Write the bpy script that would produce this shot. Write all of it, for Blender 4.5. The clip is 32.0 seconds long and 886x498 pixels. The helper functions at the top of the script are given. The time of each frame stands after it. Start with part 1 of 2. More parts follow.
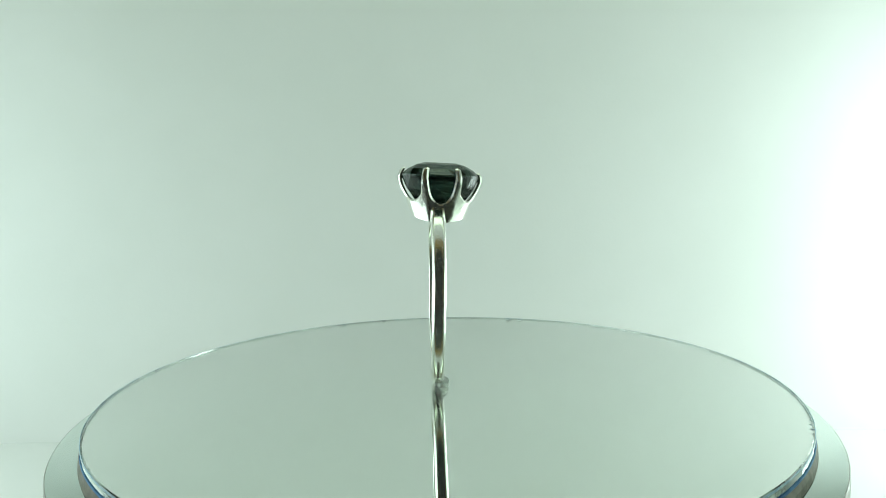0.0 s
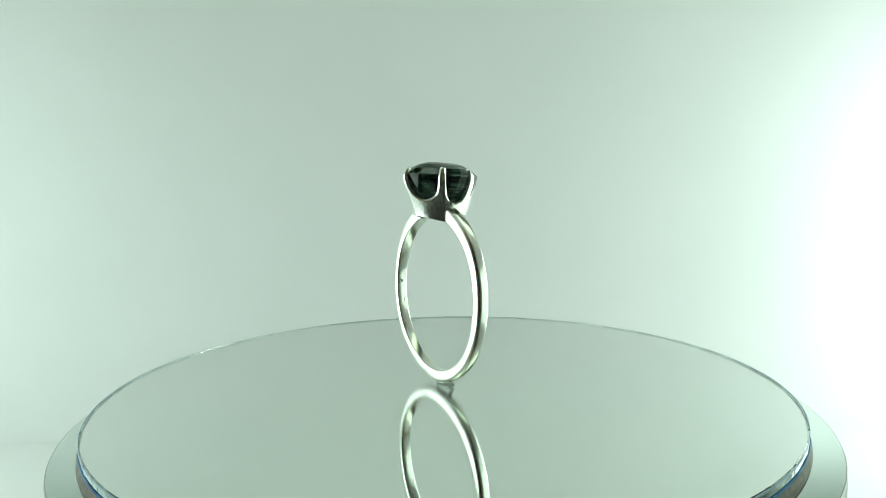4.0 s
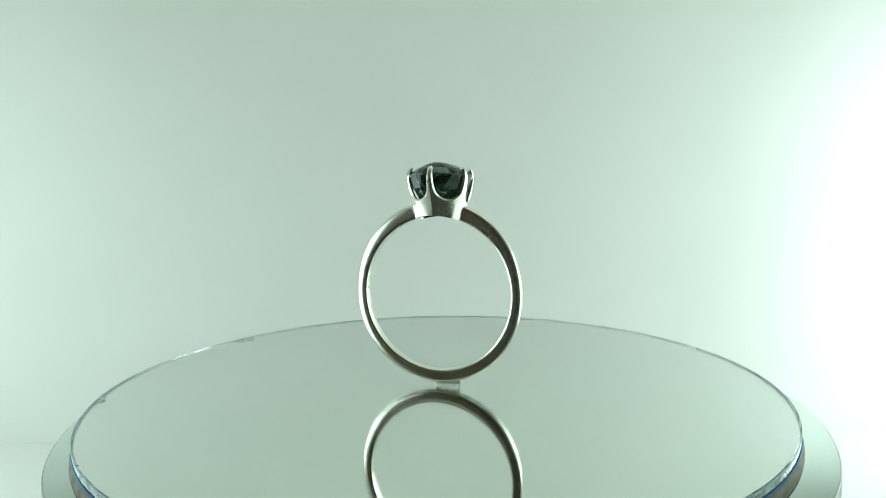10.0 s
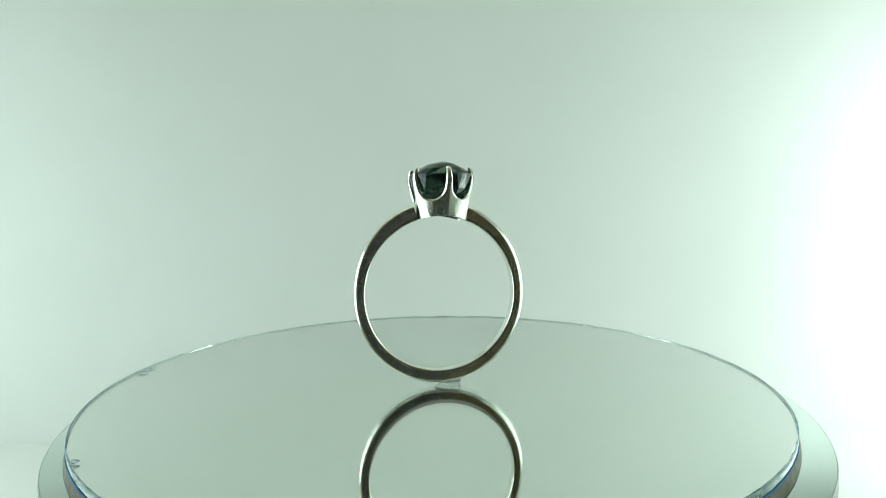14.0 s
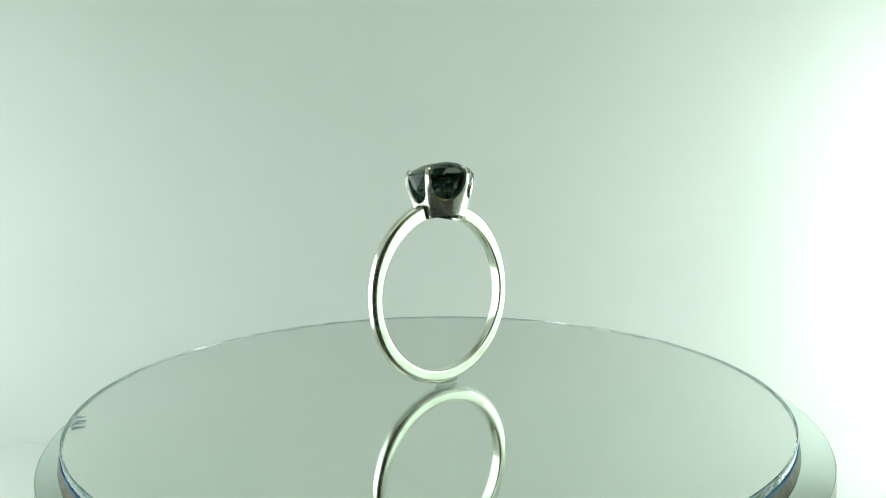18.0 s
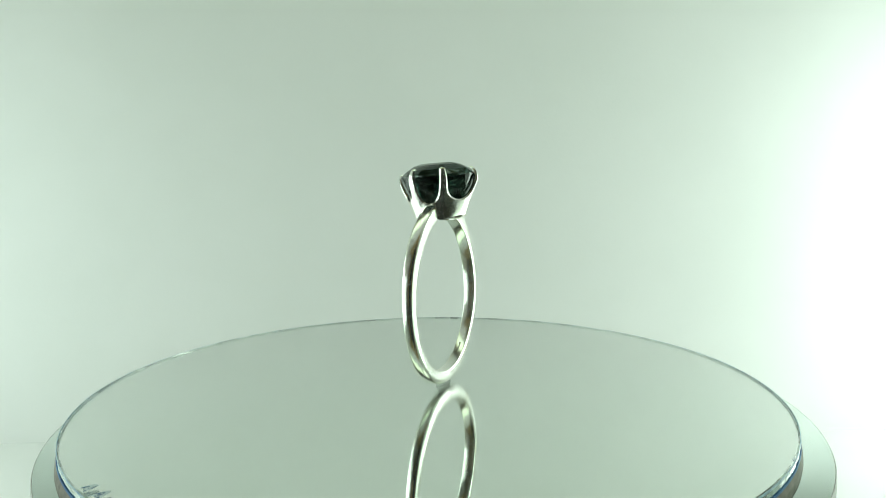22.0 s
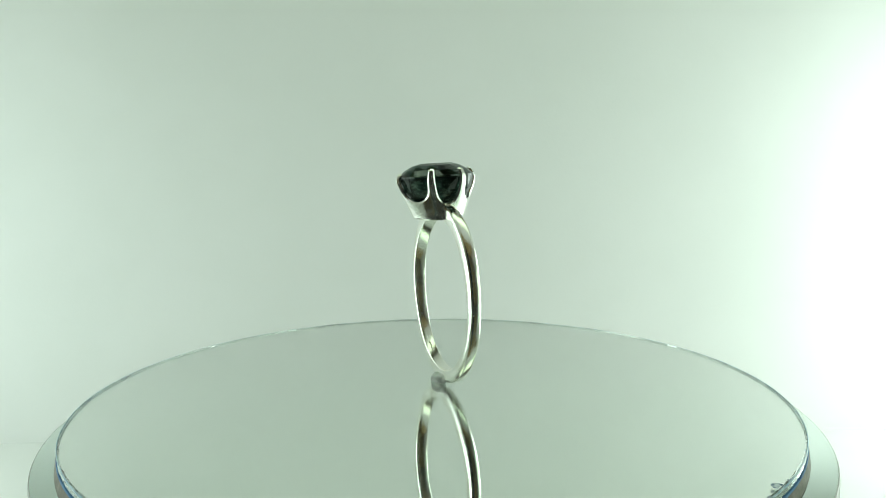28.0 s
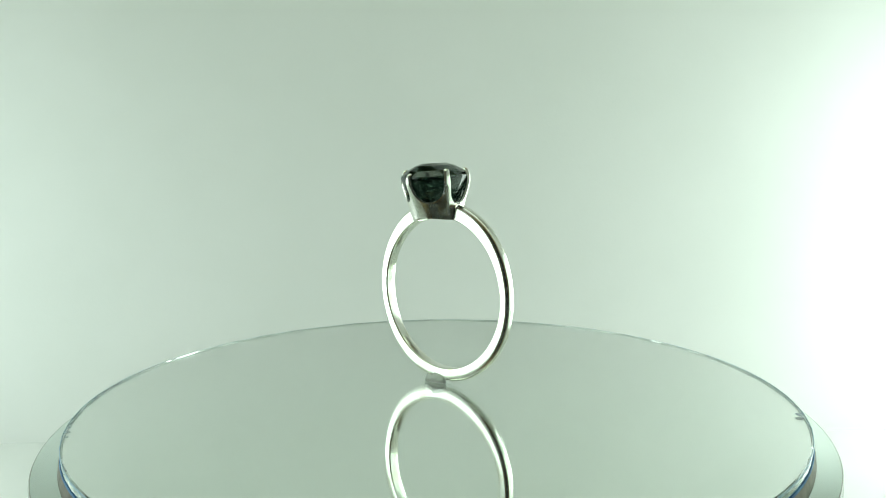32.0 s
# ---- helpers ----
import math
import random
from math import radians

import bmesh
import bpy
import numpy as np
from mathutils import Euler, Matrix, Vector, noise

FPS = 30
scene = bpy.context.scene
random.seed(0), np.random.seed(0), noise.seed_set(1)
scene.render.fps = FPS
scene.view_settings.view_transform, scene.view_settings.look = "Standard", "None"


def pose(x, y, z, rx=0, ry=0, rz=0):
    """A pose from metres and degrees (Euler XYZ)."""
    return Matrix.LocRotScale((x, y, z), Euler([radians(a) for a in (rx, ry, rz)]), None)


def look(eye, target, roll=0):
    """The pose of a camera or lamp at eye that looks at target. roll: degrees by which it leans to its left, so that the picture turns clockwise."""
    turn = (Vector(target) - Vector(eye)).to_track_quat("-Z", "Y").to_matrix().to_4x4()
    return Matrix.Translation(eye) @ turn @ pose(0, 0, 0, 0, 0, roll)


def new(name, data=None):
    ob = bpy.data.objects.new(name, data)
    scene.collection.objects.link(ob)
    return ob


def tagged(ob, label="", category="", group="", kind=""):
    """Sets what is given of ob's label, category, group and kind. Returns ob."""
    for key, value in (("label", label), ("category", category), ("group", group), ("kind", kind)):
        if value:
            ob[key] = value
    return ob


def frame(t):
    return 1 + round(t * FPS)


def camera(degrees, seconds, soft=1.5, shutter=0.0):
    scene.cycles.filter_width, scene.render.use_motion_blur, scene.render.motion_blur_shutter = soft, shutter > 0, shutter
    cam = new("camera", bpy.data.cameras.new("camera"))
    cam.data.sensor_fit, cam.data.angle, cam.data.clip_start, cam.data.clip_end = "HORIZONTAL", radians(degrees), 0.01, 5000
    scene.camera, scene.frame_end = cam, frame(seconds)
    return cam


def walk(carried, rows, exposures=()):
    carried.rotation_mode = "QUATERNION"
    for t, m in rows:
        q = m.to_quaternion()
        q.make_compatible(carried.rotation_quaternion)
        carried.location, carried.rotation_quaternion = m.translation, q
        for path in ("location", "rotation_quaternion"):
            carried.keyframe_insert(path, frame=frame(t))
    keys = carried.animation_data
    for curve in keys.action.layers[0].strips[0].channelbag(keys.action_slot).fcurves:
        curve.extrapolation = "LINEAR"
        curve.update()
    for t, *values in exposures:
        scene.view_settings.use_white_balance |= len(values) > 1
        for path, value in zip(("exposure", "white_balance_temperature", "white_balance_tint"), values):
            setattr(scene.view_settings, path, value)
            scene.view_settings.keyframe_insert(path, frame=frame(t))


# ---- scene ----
import functools

# One millimetre is MM. The turning axis stands on the origin; the mirror's top lies at z = 0.
MM = 0.001
TURN = 7.06         # degrees per second, anticlockwise from above
RING_START = -87.2  # the ring's own turn at the start
RING_AXIS = 0.168   # the turntable's axis, in millimetres

cam = camera(66.81, 32.0, soft=0.7)
EYE = Vector((0.0, -70.595, 21.379)) * MM
AHEAD = Vector((0.00779, 0.99529, -0.09663))
STAND = look(EYE, EYE + AHEAD, -0.747)
walk(cam, [(0.0, STAND), (32.0, STAND)],
     exposures=[(0.0, 0.0, 6500, 10), (13.0, 0.0, 6500, 10), (19.0, 0.0, 6750, 11), (32.0, 0.0, 6750, 11)])

# ---- light ----
world = bpy.data.worlds.new("dim_room")
world.use_nodes = True
world.node_tree.nodes["Background"].inputs[0].default_value = (0.9, 0.8, 0.7, 1)
world.node_tree.nodes["Background"].inputs[1].default_value = 0.02
scene.world = world


def area_lamp(name, eye, target, sx, sy, power, colour):
    data = bpy.data.lights.new(name, "AREA")
    data.shape, data.size, data.size_y = "RECTANGLE", sx * MM, sy * MM
    data.energy, data.color = power, colour
    ob = new(name, data)
    ob.matrix_world = look(Vector(eye) * MM, Vector(target) * MM)
    return ob


area_lamp("right_led_panel", (170, 88, 10), (0, 88, 10), 80, 130, 0.172, (0.81, 1.0, 0.935))
area_lamp("right_front_led_panel", (170, -42, 16), (0, -42, 16), 176, 142, 0.086, (0.715, 1.0, 0.82))
area_lamp("left_led_panel", (-170, -14, 12), (0, -14, 12), 268, 134, 0.208, (0.79, 1.0, 0.945))
# added overhead fill, no source known there; brightens and greens the backdrop's middle
area_lamp("top_fill_light", (0, 42, 207), (0, 42, 0), 330, 54, 0.0655, (0.725, 1.0, 0.675))


# ---- materials ----
def material(name, base, rough=0.5, metal=0.0, **more):
    m = bpy.data.materials.new(name)
    m.use_nodes = True
    b = m.node_tree.nodes["Principled BSDF"]
    b.inputs["Base Color"].default_value = (*base, 1)
    b.inputs["Roughness"].default_value = rough
    b.inputs["Metallic"].default_value = metal
    for key, value in more.items():
        b.inputs[key.replace("_", " ")].default_value = value
    return m


def noise_into(m, socket, scale, low, high, detail=4.0, stretch=(1, 1, 1), points=(0.35, 0.65)):
    """A noise on the object's own coordinates, run through a ramp, into one input of the surface."""
    nt = m.node_tree
    at = nt.nodes.new("ShaderNodeTexCoord")
    mp = nt.nodes.new("ShaderNodeMapping")
    mp.inputs["Scale"].default_value = stretch
    no = nt.nodes.new("ShaderNodeTexNoise")
    no.inputs["Scale"].default_value, no.inputs["Detail"].default_value = scale, detail
    ramp = nt.nodes.new("ShaderNodeValToRGB")
    e = ramp.color_ramp.elements
    e[0].position, e[1].position = points
    for el, v in zip(e, (low, high)):
        el.color = (*v, 1) if isinstance(v, tuple) else (v, v, v, 1)
    nt.links.new(at.outputs["Object"], mp.inputs[0])
    nt.links.new(mp.outputs[0], no.inputs["Vector"])
    nt.links.new(no.outputs["Fac"], ramp.inputs[0])
    nt.links.new(ramp.outputs[0], nt.nodes["Principled BSDF"].inputs[socket])
    return no


def relief(m, scale, height, detail=3.0, stretch=(1, 1, 1)):
    nt = m.node_tree
    at = nt.nodes.new("ShaderNodeTexCoord")
    mp = nt.nodes.new("ShaderNodeMapping")
    mp.inputs["Scale"].default_value = stretch
    no = nt.nodes.new("ShaderNodeTexNoise")
    no.inputs["Scale"].default_value, no.inputs["Detail"].default_value = scale, detail
    bump = nt.nodes.new("ShaderNodeBump")
    bump.inputs["Strength"].default_value = 1.0
    bump.inputs["Distance"].default_value = height
    nt.links.new(at.outputs["Object"], mp.inputs[0])
    nt.links.new(mp.outputs[0], no.inputs["Vector"])
    nt.links.new(no.outputs["Fac"], bump.inputs["Height"])
    nt.links.new(bump.outputs[0], nt.nodes["Principled BSDF"].inputs["Normal"])


PAPER = material("white_backdrop_sheet", (0.8, 0.8, 0.79), 0.75)
noise_into(PAPER, "Base Color", 25, (0.785, 0.79, 0.78), (0.81, 0.81, 0.805))
relief(PAPER, 900, 0.00002)

ROOM = material("dim_room_wall", (0.5, 0.43, 0.34), 0.9)
noise_into(ROOM, "Base Color", 4, (0.50, 0.37, 0.19), (0.60, 0.46, 0.25))

def fine_relief(m, coarse, coarse_height, fine, fine_height, stretch=(1, 1, 1)):
    """Two scales of relief, one on the other."""
    nt = m.node_tree
    at = nt.nodes.new("ShaderNodeTexCoord")
    mp = nt.nodes.new("ShaderNodeMapping")
    mp.inputs["Scale"].default_value = stretch
    nt.links.new(at.outputs["Object"], mp.inputs[0])
    last = None
    for scale, height in ((coarse, coarse_height), (fine, fine_height)):
        no = nt.nodes.new("ShaderNodeTexNoise")
        no.inputs["Scale"].default_value, no.inputs["Detail"].default_value = scale, 3.0
        bump = nt.nodes.new("ShaderNodeBump")
        bump.inputs["Strength"].default_value, bump.inputs["Distance"].default_value = 1.0, height
        nt.links.new(mp.outputs[0], no.inputs["Vector"])
        nt.links.new(no.outputs["Fac"], bump.inputs["Height"])
        if last:
            nt.links.new(last.outputs[0], bump.inputs["Normal"])
        last = bump
    nt.links.new(last.outputs[0], nt.nodes["Principled BSDF"].inputs["Normal"])


CARD = material("brown_cardboard", (0.42, 0.28, 0.13), 0.8)
noise_into(CARD, "Base Color", 60, (0.37, 0.26, 0.11), (0.45, 0.32, 0.15))
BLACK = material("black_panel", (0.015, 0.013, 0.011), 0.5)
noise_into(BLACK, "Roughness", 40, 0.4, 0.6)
DESK = material("dark_desk", (0.05, 0.045, 0.04), 0.6)
noise_into(DESK, "Base Color", 6, (0.04, 0.035, 0.03), (0.07, 0.06, 0.05))

SILVER = material("polished_silver", (0.87, 0.86, 0.815), 0.1, 1.0)
noise_into(SILVER, "Base Color", 500, (0.80, 0.76, 0.66), (0.91, 0.90, 0.85), 6, points=(0.28, 0.50))
noise_into(SILVER, "Roughness", 7000, 0.17, 0.38, 5, points=(0.52, 0.76))
fine_relief(SILVER, 320, 0.000006, 6500, 0.0000022)

CUP_SILVER = material("handworked_silver", (0.9, 0.89, 0.85), 0.2, 1.0)
noise_into(CUP_SILVER, "Base Color", 5200, (0.66, 0.63, 0.56), (0.93, 0.92, 0.87), 5, points=(0.26, 0.40))
noise_into(CUP_SILVER, "Roughness", 6000, 0.13, 0.28, 5, points=(0.40, 0.70))
fine_relief(CUP_SILVER, 600, 0.000012, 7000, 0.0000028)

STONE = material("dark_green_stone", (0.03, 0.05, 0.045), 0.03, 0.0, IOR=1.5, Transmission_Weight=0.85)
noise_into(STONE, "Base Color", 1300, (0.006, 0.018, 0.014), (0.20, 0.34, 0.26), 9, (2.4, 0.35, 3.6), (0.50, 0.78))
noise_into(STONE, "Roughness", 2500, 0.01, 0.05)
fine_relief(STONE, 900, 0.000004, 5000, 0.0000012, (1.5, 0.3, 2.0))

GLASS = material("clear_mirror_glass", (0.995, 1.0, 0.995), 0.0, 0.0, IOR=1.52, Transmission_Weight=1.0)
SILVERING = material("mirror_silvering", (0.915, 0.965, 0.93), 0.0, 1.0)
BACKING = material("grey_foam_tape", (0.16, 0.145, 0.11), 0.6)
noise_into(BACKING, "Base Color", 900, (0.12, 0.105, 0.075), (0.21, 0.19, 0.15))
BLUE = material("blue_mirror_back_paint", (0.06, 0.18, 0.38), 0.6, Specular_IOR_Level=0.2)
noise_into(BLUE, "Base Color", 500, (0.03, 0.11, 0.28), (0.09, 0.25, 0.46), 4)
# blue light refracted at the glass's top edge, put into this colour
ARRIS = material("painted_blue_refraction", (0.25, 0.5, 0.72), 0.4, 0.0, IOR=1.5, Transmission_Weight=0.3)
noise_into(ARRIS, "Base Color", 900, (0.16, 0.36, 0.54), (0.52, 0.70, 0.76), 5)
EDGE = material("ground_glass_edge", (0.72, 0.84, 0.82), 0.3, 0.0, IOR=1.5, Transmission_Weight=0.8)
noise_into(EDGE, "Base Color", 700, (0.36, 0.48, 0.44), (0.93, 0.98, 0.95), 5, (0.6, 0.6, 2.5), (0.44, 0.68))
noise_into(EDGE, "Roughness", 300, 0.05, 0.35, 4, (1, 1, 0.3))
noise_into(EDGE, "Transmission Weight", 260, 0.15, 1.0, 5, (1, 1, 0.3), (0.44, 0.60))
relief(EDGE, 900, 0.00002, 4, (1, 1, 0.5))
ACRYLIC = material("glossy_platform_plastic", (0.6, 0.68, 0.64), 0.04, 0.85, IOR=1.6)
noise_into(ACRYLIC, "Base Color", 120, (0.58, 0.66, 0.625), (0.63, 0.71, 0.67))
noise_into(ACRYLIC, "Roughness", 200, 0.012, 0.03)
# pale plastic with its colour darkened against the strong light of the side panels
PLASTIC = material("toned_down_white_plastic", (0.30, 0.30, 0.27), 0.45)
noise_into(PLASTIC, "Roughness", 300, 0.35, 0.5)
GLUE = material("pale_tacky_gum", (0.94, 0.98, 0.94), 0.4, 0.0, IOR=1.1, Transmission_Weight=0.8, Subsurface_Weight=1.0, Subsurface_Scale=0.002)
GLUE.node_tree.nodes["Principled BSDF"].inputs["Subsurface Radius"].default_value = (0.9, 1.0, 0.95)
noise_into(GLUE, "Roughness", 900, 0.3, 0.5)
CHIP = material("broken_glass_edge", (0.14, 0.22, 0.33), 0.2, 0.0)
noise_into(CHIP, "Base Color", 2500, (0.10, 0.18, 0.30), (0.66, 0.76, 0.82), points=(0.38, 0.56))
DUST = material("dust", (0.30, 0.31, 0.30), 0.9)
noise_into(DUST, "Base Color", 2000, (0.25, 0.25, 0.25), (0.4, 0.4, 0.4))
# the dark of a recess, put into the colour of raised marks
STAMP = material("painted_recess_dark", (0.12, 0.11, 0.10), 0.5, 0.8)
noise_into(STAMP, "Base Color", 1500, (0.26, 0.23, 0.18), (0.48, 0.43, 0.35))


# ---- mesh helpers; sizes in millimetres ----
def mesh_of(name, verts, faces, mat, smooth=False):
    me = bpy.data.meshes.new(name)
    me.from_pydata([tuple(c * MM for c in v) for v in verts], [], faces)
    bm = bmesh.new()
    bm.from_mesh(me)
    bmesh.ops.recalc_face_normals(bm, faces=bm.faces)
    bm.to_mesh(me)
    bm.free()
    me.materials.append(mat)
    if smooth:
        for p in me.polygons:
            p.use_smooth = True
    return me


def sharpen(me, degrees):
    """Smooth shading, but for edges that bend by more than that angle."""
    bm = bmesh.new()
    bm.from_mesh(me)
    for f in bm.faces:
        f.smooth = True
    for e in bm.edges:
        e.smooth = len(e.link_faces) == 2 and e.calc_face_angle(0) < radians(degrees)
    bm.to_mesh(me)
    bm.free()
    return me


def part(name, me, parent, label=""):
    ob = new(name, me)
    ob.parent = parent
    return tagged(ob, label)


def lathe(profile, steps, closed=False, centre=(0, 0), wobble=None):
    """Turns a list of (radius, z) round the z axis. wobble(i, angle) adds to the radius of one profile point."""
    verts, faces = [], []
    n = len(profile)
    for s in range(steps):
        a = 2 * math.pi * s / steps
        for i, (r, z) in enumerate(profile):
            if wobble:
                r += wobble(i, a)
            verts.append((centre[0] + r * math.cos(a), centre[1] + r * math.sin(a), z))
    last = n if closed else n - 1
    for s in range(steps):
        for i in range(last):
            a, b = s * n + i, s * n + (i + 1) % n
            c, d = ((s + 1) % steps) * n + (i + 1) % n, ((s + 1) % steps) * n + i
            faces.append((a, b, c, d))
    if not closed:
        faces.append(tuple(s * n for s in range(steps)))
        faces.append(tuple(s * n + n - 1 for s in range(steps)))
    return verts, faces


# ---- the light box: sheet behind, at the sides and underneath, open towards the camera ----
HALF, BACK, FRONT, DOWN, UP = 176.0, 132.0, -165.0, -57.0, 210.0


def sheet_wall():
    """One bent sheet: left side, rounded corner, back, rounded corner, right side; 3 mm thick."""
    r, inner, outer = 35.0, [], []

    def run(off):
        pts = [(-HALF - off, FRONT)]
        for k in range(13):
            a = math.pi - k * math.pi / 24
            pts.append((-HALF + r + (r + off) * math.cos(a), BACK - r + (r + off) * math.sin(a)))
        for k in range(13):
            a = math.pi / 2 - k * math.pi / 24
            pts.append((HALF - r + (r + off) * math.cos(a), BACK - r + (r + off) * math.sin(a)))
        return pts + [(HALF + off, FRONT)]
    inner, outer = run(0.0), run(3.0)
    loop = inner + outer[::-1]
    n = len(loop)
    verts = [(x, y, z) for z in (DOWN, UP) for x, y in loop]
    faces = [(i, (i + 1) % n, n + (i + 1) % n, n + i) for i in range(n)]
    m = n // 2
    for z in (0, n):
        faces += [(z + i, z + i + 1, z + n - 2 - i, z + n - 1 - i) for i in range(m - 1)]
    return verts, faces


def slab(x0, x1, y0, y1, z0, z1):
    v = [(x, y, z) for x in (x0, x1) for y in (y0, y1) for z in (z0, z1)]
    f = [(0, 1, 3, 2), (4, 6, 7, 5), (0, 4, 5, 1), (2, 3, 7, 6), (0, 2, 6, 4), (1, 5, 7, 3)]
    return v, f


def structure(name, geo, mat, label):
    ob = new(name, mesh_of(name, *geo, mat))
    return tagged(ob, label, kind="structure")


wall = structure("backdrop", sheet_wall(), PAPER, "plain white curved backdrop sheet of the light box")
sharpen(wall.data, 25)
structure("floor", slab(-HALF - 3, HALF + 3, -60.0, BACK + 3, DOWN - 4, DOWN), PAPER, "plain white light box floor")
structure("ceiling", slab(-HALF - 3, HALF + 3, -72.0, 72.0, UP, UP + 4), PAPER, "plain white light box ceiling")
# unseen brown strip, added to give the silver its brown reflected bands
structure("brown_reflected_strip", slab(-HALF - 3, HALF + 3, -165.0, -72.0, UP - 2, UP + 6), CARD, "plain brown card strip, unseen, added for the silver to reflect")
# plain walls of the dim room in front of the open side
structure("wall_front", slab(-700, 700, -386, -380, -300, 700), ROOM, "plain dim room wall")
structure("wall_back", slab(-700, 700, 500, 506, -300, 700), ROOM, "plain dim room wall")
structure("wall_left", slab(-706, -700, -706, 506, -300, 700), ROOM, "plain dim room wall")
structure("wall_right", slab(700, 706, -706, 506, -300, 700), ROOM, "plain dim room wall")
structure("room_floor", slab(-700, 700, -700, 500, -306, -300), DESK, "plain dim room floor")
structure("desk", slab(-450, 450, -640, 300, DOWN - 30, DOWN - 4.4), DESK, "plain dark desk top under the light box")
# unseen black panel, added so the silver mirrors something dark around the viewpoint
structure("camera_stand_in_panel", slab(-30, 30, -84, -77, -22, 125), BLACK, "unseen dark panel, stands in for the camera mirrored in the silver")
structure("room_ceiling", slab(-706, 706, -706, 506, 700, 706), ROOM, "plain dim room ceiling")

# ---- turntable: a still foot and a turning platform ----
table = tagged(new("turntable"), "round turntable with a glossy pale platform under a glass mirror disc", "turntable")
table.location = (0, 0, DOWN * MM)
foot = lathe([(30, 0), (33, 0.6), (33.5, 2), (33.5, 40), (32.5, 42.5), (20, 43)], 96)
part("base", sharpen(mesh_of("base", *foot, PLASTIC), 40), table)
PLATE_TOP = -2.0
plate_off = (0.82, 0.0)
plate = lathe([(30, -13.5), (37.1, -13.0), (37.4, -12.0), (37.5, -9), (37.5, PLATE_TOP - 0.3), (37.48, PLATE_TOP - 0.12),
               (37.43, PLATE_TOP - 0.03), (37.36, PLATE_TOP), (20, PLATE_TOP)], 240, centre=plate_off)
platform = part("platform", sharpen(mesh_of("platform", [(x, y, z - DOWN) for x, y, z in plate[0]], plate[1], ACRYLIC), 30),
                table, "glossy pale platform")
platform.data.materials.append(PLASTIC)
# sides and outermost lip take the darkened plastic
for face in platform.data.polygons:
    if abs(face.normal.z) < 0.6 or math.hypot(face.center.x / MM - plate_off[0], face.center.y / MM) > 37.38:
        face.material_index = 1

# ---- mirror disc: glass over a silvered and painted back ----
R_DISC, THICK = 35.03, 0.70
BEVEL, BEVEL_DROP = 0.13, 0.08
OFF = (0.718, 0.471)
mirror = tagged(new("mirror_disc"), "round clear glass mirror with a chipped ground edge on the turntable", "mirror")


def ragged(i, a):
    """The hand-ground edge: the bevel's inner line wanders and is nicked, the outer hardly."""
    p = Vector((math.cos(a), math.sin(a), 0))
    if i == 4:
        return -0.05 * max(0.0, noise.noise(p * 9.0)) - 0.05 * max(0.0, noise.noise(p * 60.0)) - 0.03 * abs(noise.noise(p * 160.0))
    if i in (2, 3):
        return 0.03 * noise.noise(p * 40.0) + 0.02 * noise.noise(p * 130.0)
    return 0.0


glass = lathe([(R_DISC - 9, -THICK), (R_DISC - 0.04, -THICK), (R_DISC, -THICK + 0.05), (R_DISC, -BEVEL_DROP), (R_DISC - BEVEL, 0.0), (R_DISC - 9, 0.0)],
              900, centre=OFF, wobble=ragged)
pane = part("glass", sharpen(mesh_of("glass", *glass, GLASS), 9), mirror, "clear glass with a frosted ground edge")
pane.visible_shadow = False
pane.data.materials.append(EDGE)
for face in pane.data.polygons:
    if abs(face.normal.z) < 0.95:
        face.material_index = 1
coat = lathe([(R_DISC - 0.08, -THICK - 0.05), (R_DISC - 0.05, -THICK - 0.03), (R_DISC - 0.08, -THICK - 0.012)], 240, centre=OFF)
part("silvering", mesh_of("silvering", *coat, SILVERING), mirror, "silver mirror coating")
def arris_wander(i, a):
    p = Vector((math.cos(a), math.sin(a), 0))
    return 0.03 * noise.noise(p * 40.0) + 0.02 * noise.noise(p * 130.0)


# thin added ring that carries the painted blue refraction
arris = lathe([(R_DISC + 0.01, -BEVEL_DROP - 0.10), (R_DISC + 0.045, -BEVEL_DROP - 0.09), (R_DISC + 0.05, -BEVEL_DROP - 0.01), (R_DISC, -0.02),
               (R_DISC - 0.04, -0.03)], 720, closed=True, centre=OFF, wobble=arris_wander)
part("arris", mesh_of("arris", *arris, ARRIS), mirror, "thin ring at the glass arris, refracted blue put into its colour")
paint = lathe([(R_DISC - 0.25, -1.0), (R_DISC + 0.06, -1.0), (R_DISC + 0.10, -0.92), (R_DISC + 0.06, -0.765), (R_DISC - 0.25, -0.77)], 360, closed=True, centre=OFF)
part("back_paint", sharpen(mesh_of("back_paint", *paint, BLUE), 40), mirror, "blue protective paint on the mirror's back")
tape = lathe([(R_DISC - 0.3, PLATE_TOP - 0.12), (R_DISC + 0.28, PLATE_TOP), (R_DISC + 0.22, -1.45), (R_DISC + 0.04, -1.015), (R_DISC - 0.5, -1.01)], 240, centre=OFF)
part("backing", mesh_of("backing", *tape, BACKING), mirror, "grey-brown foam backing")


def rim_point(deg, inset=0.0):
    a = radians(deg)
    return OFF[0] + (R_DISC - inset) * math.cos(a), OFF[1] + (R_DISC - inset) * math.sin(a)


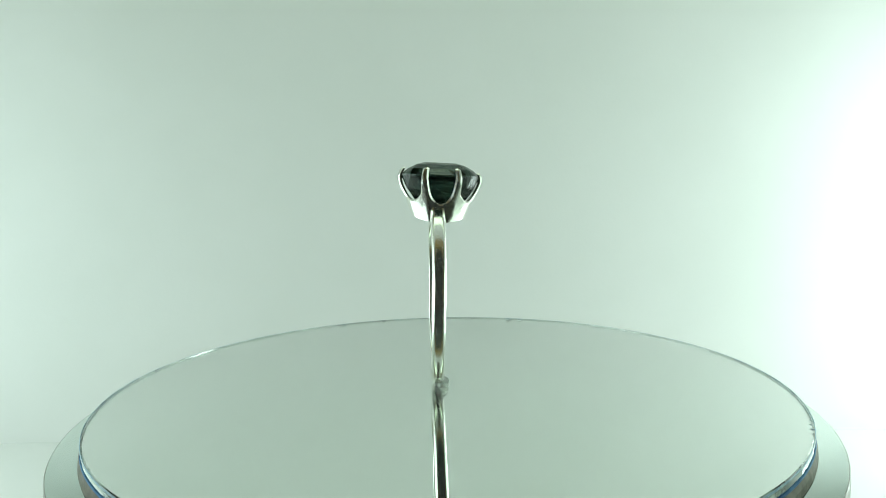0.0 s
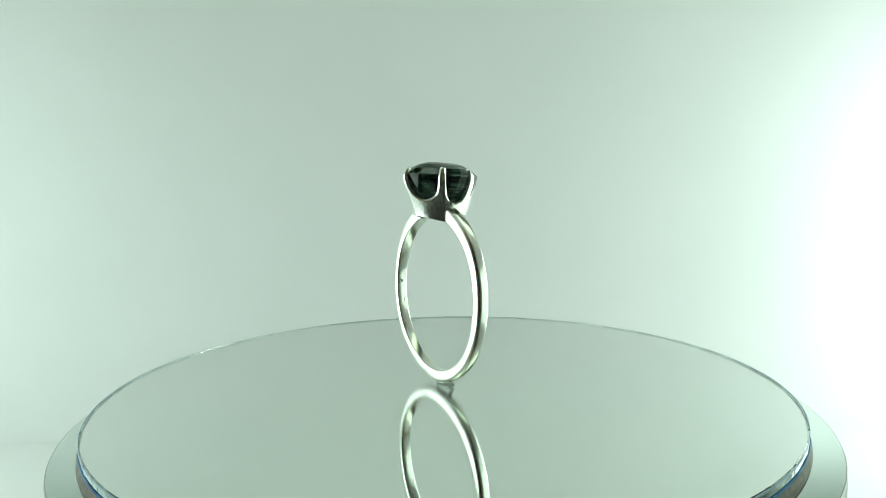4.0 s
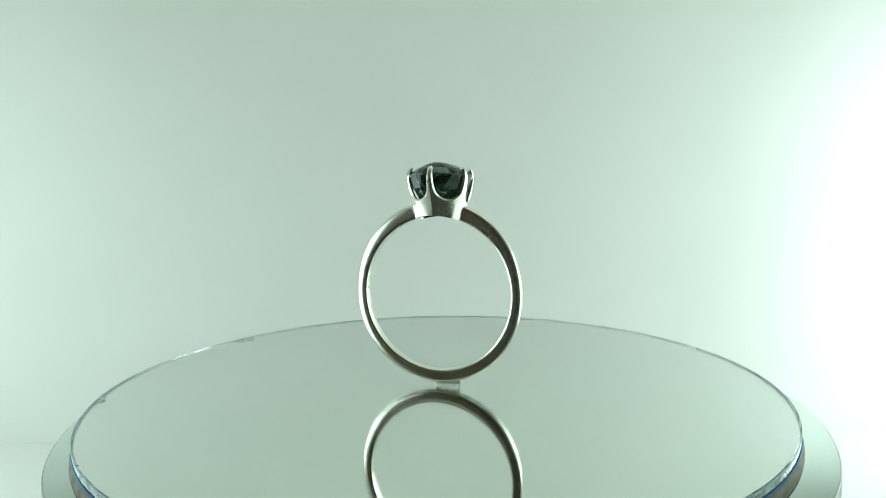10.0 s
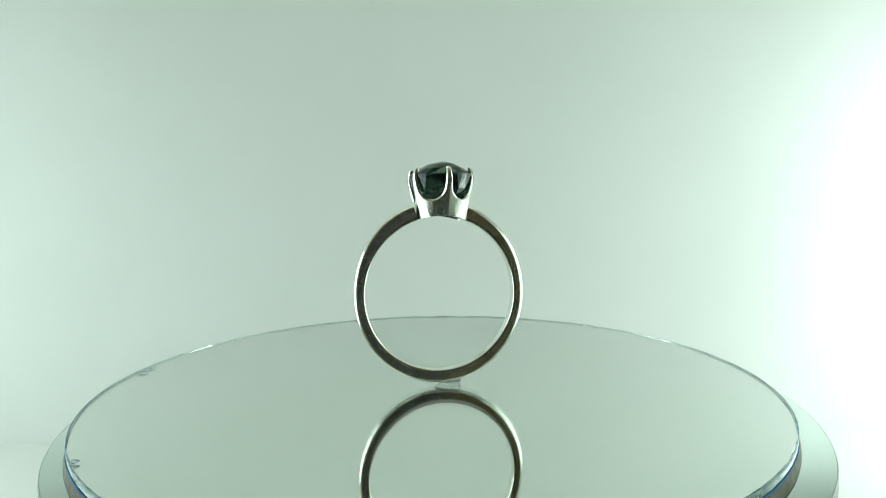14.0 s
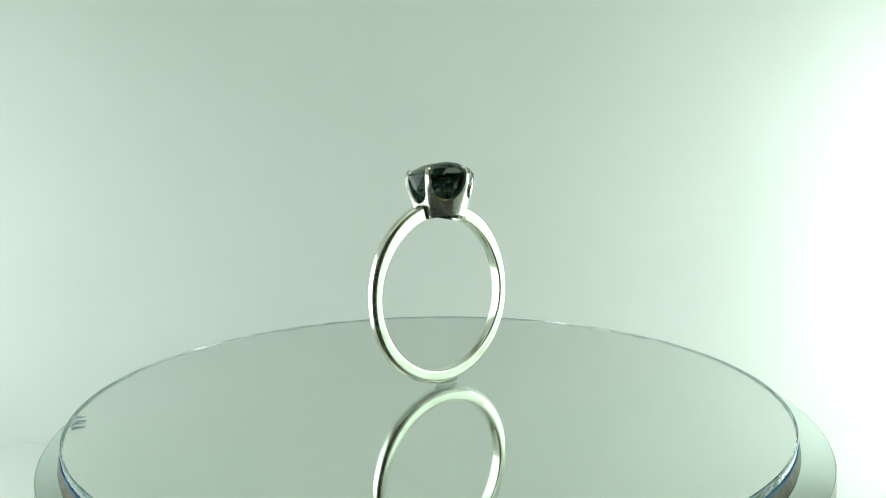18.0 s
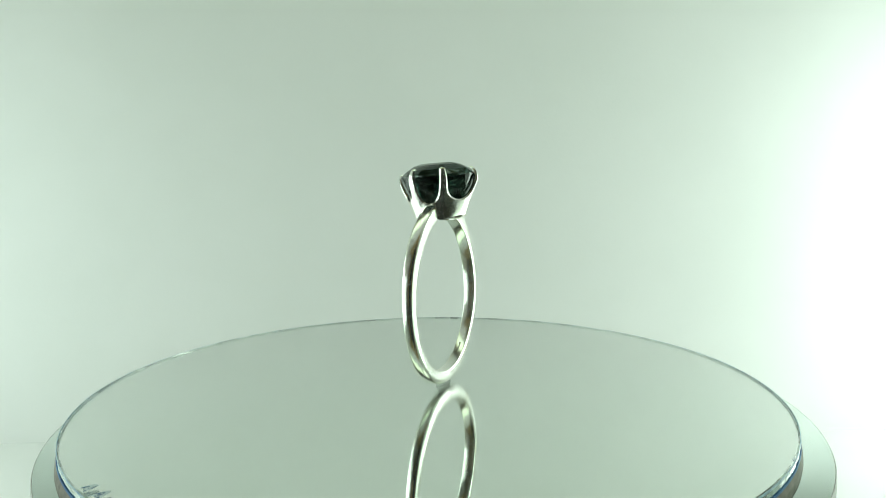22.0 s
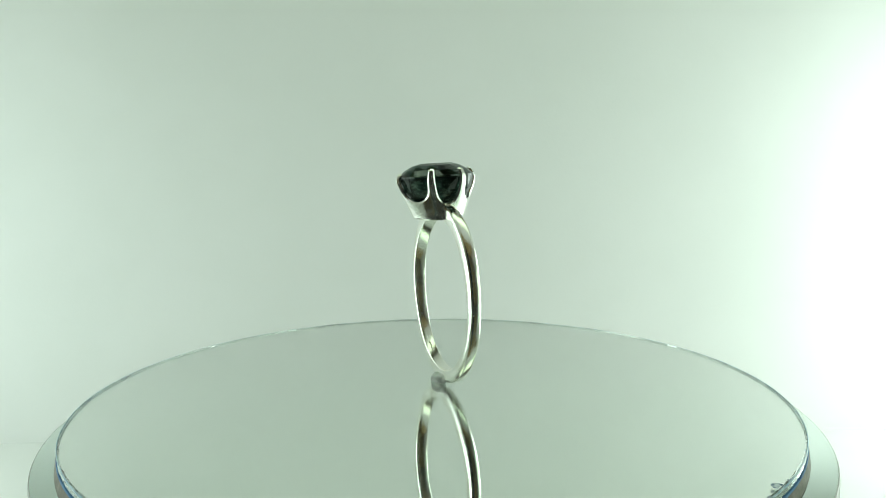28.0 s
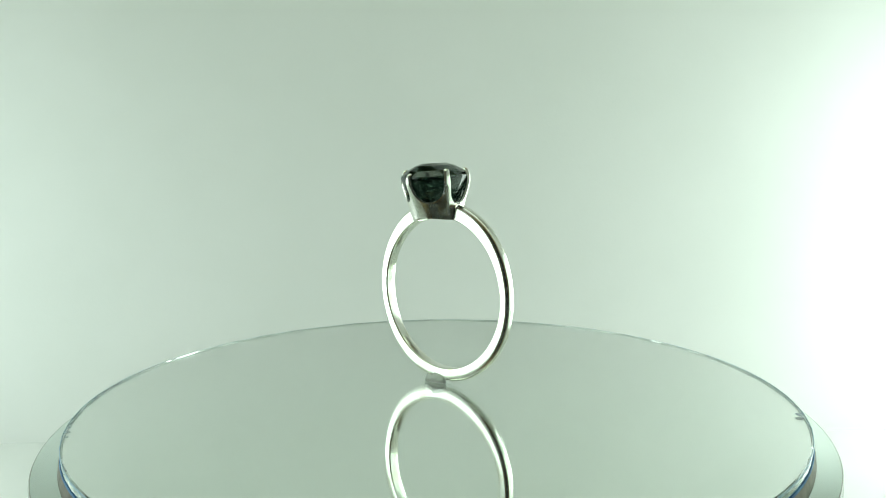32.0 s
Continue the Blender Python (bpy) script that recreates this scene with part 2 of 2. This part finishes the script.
def chip_mesh(rng, deg, along, depth, mat):
    """A shell-shaped break in the glass edge: a flat, blunt, uneven flake mark that runs in from the rim, with a raised outline."""
    verts, faces = [], []
    n = 14
    for i in range(n):
        v = i / (n - 1)
        bow = max(0.0, math.sin(math.pi * v)) ** 0.45
        reach = depth * bow * rng.uniform(0.94, 1.05)
        u = (v - 0.5) * along
        for inset, z in ((reach + 0.05, 0.006), (reach, 0.016), (max(-0.03, reach * 0.35 - 0.1 * rng.random()), 0.006)):
            x, y = rim_point(deg + math.degrees(u / R_DISC), inset - 0.03)
            verts.append((x, y, z - BEVEL_DROP * max(0.0, 1.0 - max(0.0, inset - 0.03) / (0.85 * BEVEL))))
    for i in range(n - 1):
        a, b = 3 * i, 3 * i + 3
        faces += [(a, b, b + 1, a + 1), (a + 1, b + 1, b + 2, a + 2), (a + 2, b + 2, b, a)]
    return mesh_of("chip", verts, faces, mat)


def chips():
    rng = random.Random(4)
    spots = [(69.6, 1.0, 1.4), (72.6, 1.0, 1.6), (113.0, 0.5, 0.2), (116.4, 1.2, 0.8), (116.9, 0.5, 0.4), (119.0, 0.5, 0.2),
             (130.0, 0.5, 0.2), (96.0, 0.5, 0.2), (334.0, 0.7, 0.4), (336.0, 0.6, 0.35), (332.0, 0.5, 0.25),
             (146.0, 0.5, 0.2), (52.0, 0.5, 0.2), (30.0, 0.6, 0.2), (168.0, 0.6, 0.2)]
    for deg, along, depth in spots:
        part("chip", chip_mesh(rng, deg, along, depth, CHIP), mirror, "chipped glass edge")


chips()

# ---- ring ----
LEAN = 3.1
ring = tagged(new("ring"), "polished silver ring with dark green oval stone standing on mirror", "ring")
CZ = 9.93


BAND_POSE = pose(-0.046, 0.353, 0.008) @ pose(0, 0, 0, 0, 0, -0.92) @ pose(0, 0, 0, 2.32, 0, 0) @ pose(0, 0, 0, 0, -1.17, 0)


def on_band(x, y, z):
    """A point of the band's own plan, in the ring's space: the band stands straighter than the head."""
    return tuple(BAND_POSE @ Vector((0.987 * x, y, z)))


def shank():
    """The band: flat sides, flat inside, softly rounded outside; thicker and wider towards the shoulders."""
    verts, faces = [], []
    steps, cut = 150, 15.5
    for s in range(steps + 1):
        a = radians(cut + (360 - 2 * cut) * s / steps)     # from the top, round the right side
        up = math.cos(a)
        top = max(0.0, up)
        thick = 1.13 + 0.26 * max(0.0, -up) ** 1.4 + 0.54 * top ** 1.7
        wide = 1.28 + 0.10 * up + 0.05 * math.sin(a) + 0.03 * math.sin(5 * a)
        ri_x, ri_z = 8.02, 8.12
        dirx, dirz = math.sin(a), math.cos(a)
        inner = Vector((ri_x * dirx, 0, CZ + ri_z * dirz))
        out = Vector((dirx, 0, dirz))
        h = wide / 2
        wave = 0.03 * math.sin(7 * a + 1)
        t = thick
        half = [(-h + 0.15, 0.0), (-h + 0.07, 0.02), (-h + 0.02, 0.07), (-h - 0.005, 0.15), (-h - 0.03, 0.30), (-h - 0.035, 0.48), (-h - 0.02, t - 0.42), (-h, t - 0.34), (-h + 0.05, t - 0.23),
                (-h + 0.14, t - 0.10), (-h + 0.27, t - 0.03), (-h + 0.33 + wave, t - 0.015), (-h * 0.25, t)]
        section = half + [(-y, r) for y, r in half[::-1]]
        sway = 0.035 * math.sin(2 * a + 0.6) + 0.02 * math.sin(5 * a + 2.0)      # the band was bent by hand
        for y, r in section:
            p = inner + out * r
            verts.append(on_band(p.x, y + sway, p.z))
    n = len(section)
    for s in range(steps):
        for i in range(n):
            j = (i + 1) % n
            faces.append((s * n + i, s * n + j, (s + 1) * n + j, (s + 1) * n + i))
    faces.append(tuple(range(n)))
    faces.append(tuple(steps * n + i for i in range(n)))
    return verts, faces


part("shank", sharpen(mesh_of("shank", *shank(), SILVER), 60), ring, "polished silver band")

# ---- setting: a cup cut into six prongs ----
BASE_Z, CUT_Z, TIP_Z, NECK_Z = 17.95, 19.75, 23.05, 19.5
WALL = 0.42
PRONGS = (24.8, 90.8, 156.8, 204.8, 270.8, 336.8)
PRONG_HALF = 4.7
SHORT_PRONG, SHORT_BY = 90.8, 0.33     # one prong is pressed lower over the stone
HEAD_X, HEAD_Y = 0.08, -0.19


def smooth_through(k, ks, vs):
    """A soft curve through a few heights: the mean of the straight line over a short stretch."""
    return float(np.mean([np.interp(k + d, ks, vs) for d in (-0.12, -0.08, -0.04, 0.0, 0.04, 0.08, 0.12)]))


@functools.lru_cache(maxsize=None)
def cup_radius(z):
    """Half-widths of the cup's outside across the band and along the finger."""
    k = (z - BASE_Z) / (TIP_Z - BASE_Z)
    ks = (-0.2, 0, 0.15, 0.3, 0.5, 0.72, 0.88, 1.0, 1.2)
    return (smooth_through(k, ks, (2.62, 2.66, 2.74, 2.89, 3.15, 3.42, 3.45, 3.10, 2.6)),
            smooth_through(k, ks, (2.46, 2.71, 2.98, 3.29, 3.80, 4.40, 4.42, 3.85, 3.2)))


def cup_point(deg, z, inset=0.0):
    a = radians(deg)
    rx, ry = cup_radius(z)
    near = min(abs((deg - p + 180) % 360 - 180) for p in PRONGS)
    inset -= 0.06 * math.exp(-(near / 7.0) ** 2) * min(1.0, max(0.0, (z - BASE_Z + 0.3) / 1.2))
    return Vector((HEAD_X + (rx - inset) * math.cos(a), HEAD_Y + (ry - inset) * math.sin(a), z))


def cup_height(deg):
    """The top edge: prong tips, and round-bottomed cuts between them."""
    d = (deg - PRONGS[0]) % 360 + PRONGS[0]
    ends = PRONGS + (PRONGS[0] + 360,)
    for p, q in zip(ends, ends[1:]):
        if p - 1e-9 <= d <= q + 1e-9:
            off = min(d - p, q - d)
            tip = TIP_Z - (SHORT_BY if abs((p if d - p < q - d else q) - SHORT_PRONG) < 1 else 0.0)
            if off <= PRONG_HALF + 1e-6:
                return tip - 0.16 * (off / PRONG_HALF) ** 2
            u = abs((d - (p + q) / 2) / ((q - p) / 2 - PRONG_HALF))
            low = CUT_Z - (0.32 if q - p < 60 else 0.0)       # the cuts over the band's shoulders reach deeper
            return low + (tip - 0.16 - low) * (0.5 * (1 - max(0.0, 1 - u * u) ** 0.5) + 0.5 * u ** 20)
    return CUT_Z


def cup_columns():
    """Angles all the way round, close together at the prongs' sides; starts half-way between two prongs."""
    cols = []
    for k in range(6):
        p = PRONGS[k]
        before = (p - PRONGS[k - 1]) % 360 / 2 - PRONG_HALF
        after = (PRONGS[(k + 1) % 6] - p) % 360 / 2 - PRONG_HALF
        cols += [p - PRONG_HALF - before * (1 - math.sin(math.pi / 2 * i / 15)) for i in range(15)]
        cols += [p + PRONG_HALF * c for c in (-1, -0.6, -0.2, 0.2, 0.6, 1)]
        cols += [p + PRONG_HALF + after * (1 - math.cos(math.pi / 2 * i / 15)) for i in range(1, 15)]
    return cols


def rim_soft(cols):
    """For each column its top (angle, height), drawn back a little from the edge, so that the rim is rounded."""
    pts = [cup_point(d, cup_height(d)) for d in cols]
    n, out = len(cols), []
    for i in range(n):
        t = (pts[(i + 1) % n] - pts[i - 1]).normalized()
        a = radians(cols[i])
        out_n = Vector((math.cos(a), math.sin(a), -0.25)).normalized()
        up = out_n.cross(t).normalized()
        side = up.dot(Vector((-math.sin(a), math.cos(a), 0)))
        rx, ry = cup_radius(pts[i].z)
        reach = math.hypot(rx * math.sin(a), ry * math.cos(a))
        out.append((cols[i] - math.degrees(0.17 * side / reach), pts[i].z - 0.17 * max(0.0, up.z)))
    return out


def foot_height(deg):
    """The cup's lower edge follows the round of the finger hole."""
    x = cup_point(deg, BASE_Z).x + 0.3
    return CZ - 0.02 + math.sqrt(8.2 ** 2 - x * x)


def shell(cols, soft, ring_round, z_low, z_high, rows):
    """A piece of the cup's wall, from z_low up to its rim, or to z_high where the rim is higher."""
    n, verts, faces = len(cols), [], []
    layers = []
    for i, d in enumerate(cols):
        h, (sd, sz) = cup_height(d), soft[i]
        low = foot_height(d) if z_low == BASE_Z else z_low
        column = []
        open_top = h > z_high
        for j in range(rows + 1):
            k = j / rows
            if open_top:
                z = low + (z_high - low) * k
            else:
                z = low + (max(sz, low + 0.02) - low) * k
            f = min(1.0, (z - BASE_Z) / max(0.1, sz - BASE_Z))
            column.append((d + (sd - d) * f ** 3, z, 0.0))
        top_d, top_z = (column[-1][0], z_high) if open_top else (d, max(h, low + 0.03))
        column.append((top_d, top_z, WALL * 0.36))
        column.append((top_d, top_z, WALL * 0.8))
        for j in range(rows, -1, -1):
            column.append((column[j][0], column[j][1], WALL))
        layers.append(column)
    m = len(layers[0])
    for column in layers:
        verts += [tuple(cup_point(*c)) for c in column]
    for i in range(n if ring_round else n - 1):
        for j in range(m):
            a, b = i * m, ((i + 1) % n) * m
            faces.append((a + j, b + j, b + (j + 1) % m, a + (j + 1) % m))
    if not ring_round:
        faces += [tuple(range(m)), tuple((n - 1) * m + j for j in range(m))]
    return verts, faces


def cup_normal(deg, z):
    a = cup_point(deg + 0.5, z) - cup_point(deg - 0.5, z)
    b = cup_point(deg, z + 0.05) - cup_point(deg, z - 0.05)
    return a.cross(b).normalized()


def even_out(me, rows):
    """Gives the outside of a piece of the cup the normals of the whole cup, so that its pieces join without a break."""
    m = 2 * rows + 4
    custom = [(0.0, 0.0, 0.0)] * len(me.loops)
    for poly in me.polygons:
        if all(me.vertices[v].index % m <= rows for v in poly.vertices):
            for li in poly.loop_indices:
                co = me.vertices[me.loops[li].vertex_index].co / MM
                rx, ry = cup_radius(co.z)
                custom[li] = tuple(cup_normal(math.degrees(math.atan2((co.y - HEAD_Y) / ry, (co.x - HEAD_X) / rx)), co.z))
    me.normals_split_custom_set(custom)
    return me


def setting():
    cols = cup_columns()
    soft = rim_soft(cols)
    part("gallery", even_out(sharpen(mesh_of("gallery", *shell(cols, soft, True, BASE_Z, NECK_Z, 8), CUP_SILVER), 30), 8), ring, "polished silver cup of the setting")
    for p in PRONGS:
        first = PRONGS.index(p) * 35
        run = cols[first:first + 35] + [cols[(first + 35) % len(cols)] + (360 if first + 35 >= len(cols) else 0)]
        tops = soft[first:first + 35] + [soft[(first + 35) % len(cols)]]
        if first + 35 >= len(cols):
            tops[-1] = (tops[-1][0] + 360, tops[-1][1])
        geo = shell(run, tops, False, NECK_Z, 99.0, 16)
        part("prong", even_out(sharpen(mesh_of("prong", *geo, CUP_SILVER), 30), 16), ring)


setting()


def gem():
    """An oval brilliant: table, two rows of crown facets, girdle, two rows of pavilion facets."""
    levels = [(1.75, 0.60, 23.62, 8, 0.5), (2.60, 1.50, 23.40, 16, 0.0), (3.45, 2.50, 22.93, 16, 0.5), (4.04, 3.26, 22.34, 32, 0.5), (4.06, 3.28, 22.18, 32, 0.5),
              (3.58, 2.92, 20.9, 16, 0.0), (2.5, 2.08, 19.4, 8, 0.5), (0.9, 0.8, 18.5, 8, 0.5)]
    verts, rows, rng = [], [], random.Random(11)
    for ry, rx, z, n, shift in levels:
        rows.append(list(range(len(verts), len(verts) + n)))
        for i in range(n):
            a = 2 * math.pi * (i + shift) / n
            k = 1.0 + (rng.uniform(-0.03, 0.03) if 18.6 < z < 22.0 else 0.0)
            lift = rng.uniform(-0.12, 0.12) if z < 22.0 else rng.uniform(-0.05, 0.03) if 22.5 < z < 23.5 else 0.0
            verts.append((HEAD_X + k * rx * math.cos(a), HEAD_Y + k * ry * math.sin(a), z + lift))
    bm = bmesh.new()
    for v in verts:
        bm.verts.new([c * MM for c in v])
    bmesh.ops.convex_hull(bm, input=bm.verts)
    bmesh.ops.dissolve_limit(bm, angle_limit=radians(2), verts=bm.verts, edges=bm.edges)
    me = bpy.data.meshes.new("stone")
    bm.to_mesh(me)
    bm.free()
    me.materials.append(STONE)
    return me


part("stone", gem(), ring, "dark green faceted oval stone")


def stamp_bars():
    """The small stamped marks and pits inside the band, as plain bars just proud of the silver, their recess dark
    painted on.
    """
    rng = random.Random(21)
    marks = [(144.0, 0.05, 0.34, 0.20), (146.6, 0.0, 0.28, 0.17), (149.0, 0.06, 0.28, 0.20), (151.2, 0.02, 0.22, 0.16), (274.0, -0.05, 0.30, 0.30)]
    # scattered pits, drawn like the stamps
    marks += [(rng.uniform(252, 292), rng.uniform(-0.45, 0.45), rng.uniform(0.1, 0.22), rng.uniform(0.08, 0.16)) for k in range(5)]
    for deg, y, w, h in marks:
        a = radians(deg)
        c = Vector((8.02 * math.sin(a), y, CZ + 8.12 * math.cos(a)))
        inward = Vector((-math.sin(a), 0, -math.cos(a)))
        tang = Vector((math.cos(a), 0, -math.sin(a)))
        verts, n = [], 10
        for lift in (0.012, -0.05):
            for k in range(n):
                b = 2 * math.pi * k / n
                v = c + inward * lift + tang * (w / 2 * math.cos(b)) + Vector((0, h / 2 * math.sin(b), 0))
                verts.append(on_band(*v))
        faces = [tuple(range(n)), tuple(range(n, 2 * n))] + [(k, (k + 1) % n, n + (k + 1) % n, n + k) for k in range(n)]
        part("stamp_and_pit_mark", mesh_of("stamp_and_pit_mark", verts, faces, STAMP), ring, "small stamped mark or pit, its recess dark put into the colour")


stamp_bars()


# ---- gum that holds the ring, and dust on the glass ----
def blob(rng, a, b, c, name, mat, rough=0.18):
    bm = bmesh.new()
    bmesh.ops.create_icosphere(bm, subdivisions=3, radius=1.0)
    shift = Vector((rng.random() * 9, 0, 0))
    for v in bm.verts:
        p = v.co.copy()
        k = 1 + rough * noise.noise(p * 1.7 + shift) + rough * 0.5 * noise.noise(p * 4.1)
        v.co = Vector((p.x * a * k, p.y * b * k, max(-0.02, (p.z + 0.25) * c * k))) * MM
        if p.z < -0.25:
            v.co.z = 0.0
    me = bpy.data.meshes.new(name)
    bm.to_mesh(me)
    bm.free()
    for p in me.polygons:
        p.use_smooth = True
    me.materials.append(mat)
    return me


gum = tagged(new("gum_blob", blob(random.Random(2), 1.3, 0.7, 0.7, "gum_blob", GLUE, 0.3)), "small low pale translucent blob of gum against the ring's band", "gum")


def dust():
    rng = random.Random(9)
    verts, faces = [], []
    spots = [(-8.3, -30.4, 0.11), (-7.6, -30.5, 0.08), (-20.3, -9.2, 0.09)]
    for k in range(26):
        a, r = rng.uniform(0, 2 * math.pi), 33 * math.sqrt(rng.random())
        spots.append((r * math.cos(a), r * math.sin(a), rng.uniform(0.015, 0.04)))
    for x, y, s in spots:
        b = len(verts)
        t = rng.uniform(0, math.pi)
        for du, dv, h in ((-1, 0, 0), (0, 0.35, 0), (1, 0, 0), (0, -0.35, 0), (0, 0, 0.4)):
            verts.append((x + s * (du * math.cos(t) - dv * math.sin(t)), y + s * (du * math.sin(t) + dv * math.cos(t)), 0.003 + s * h))
        faces += [(b, b + 1, b + 4), (b + 1, b + 2, b + 4), (b + 2, b + 3, b + 4), (b + 3, b, b + 4), (b, b + 3, b + 2, b + 1)]
    return mesh_of("dust", verts, faces, DUST)


specks = tagged(new("dust", dust()), "fine grey dust specks lying on the mirror", "dust", kind="stuff")

# ---- what turns ----
TILT = pose(0, 0, 0, math.degrees(-0.00127), math.degrees(-0.00523), 0)


def motions():
    times = [float(t) for t in range(0, 33, 2)]

    def turning(start, local):
        return [(t, pose(0, 0, 0, 0, 0, start + TURN * t) @ TILT @ local) for t in times]
    raised = pose(0, 0, 0.12 * MM)
    walk(mirror, turning(0.0, raised))
    walk(specks, turning(0.0, raised))
    walk(platform, [(t, pose(0.5 * RING_AXIS * MM, 0, 0) @ m) for t, m in turning(0.0, Matrix.Identity(4))])
    foot_at = pose(0.15 * MM, -0.85 * MM, -0.05 * MM, -LEAN, 0, 0)
    walk(ring, [(t, pose(RING_AXIS * MM, 0, 0, 0, 0, RING_START + TURN * t) @ foot_at) for t in times])
    walk(gum, [(t, pose(RING_AXIS * MM, 0, 0, 0, 0, RING_START + TURN * t) @ pose(0.75 * MM, 0.05 * MM, 0.12 * MM)) for t in times])


motions()
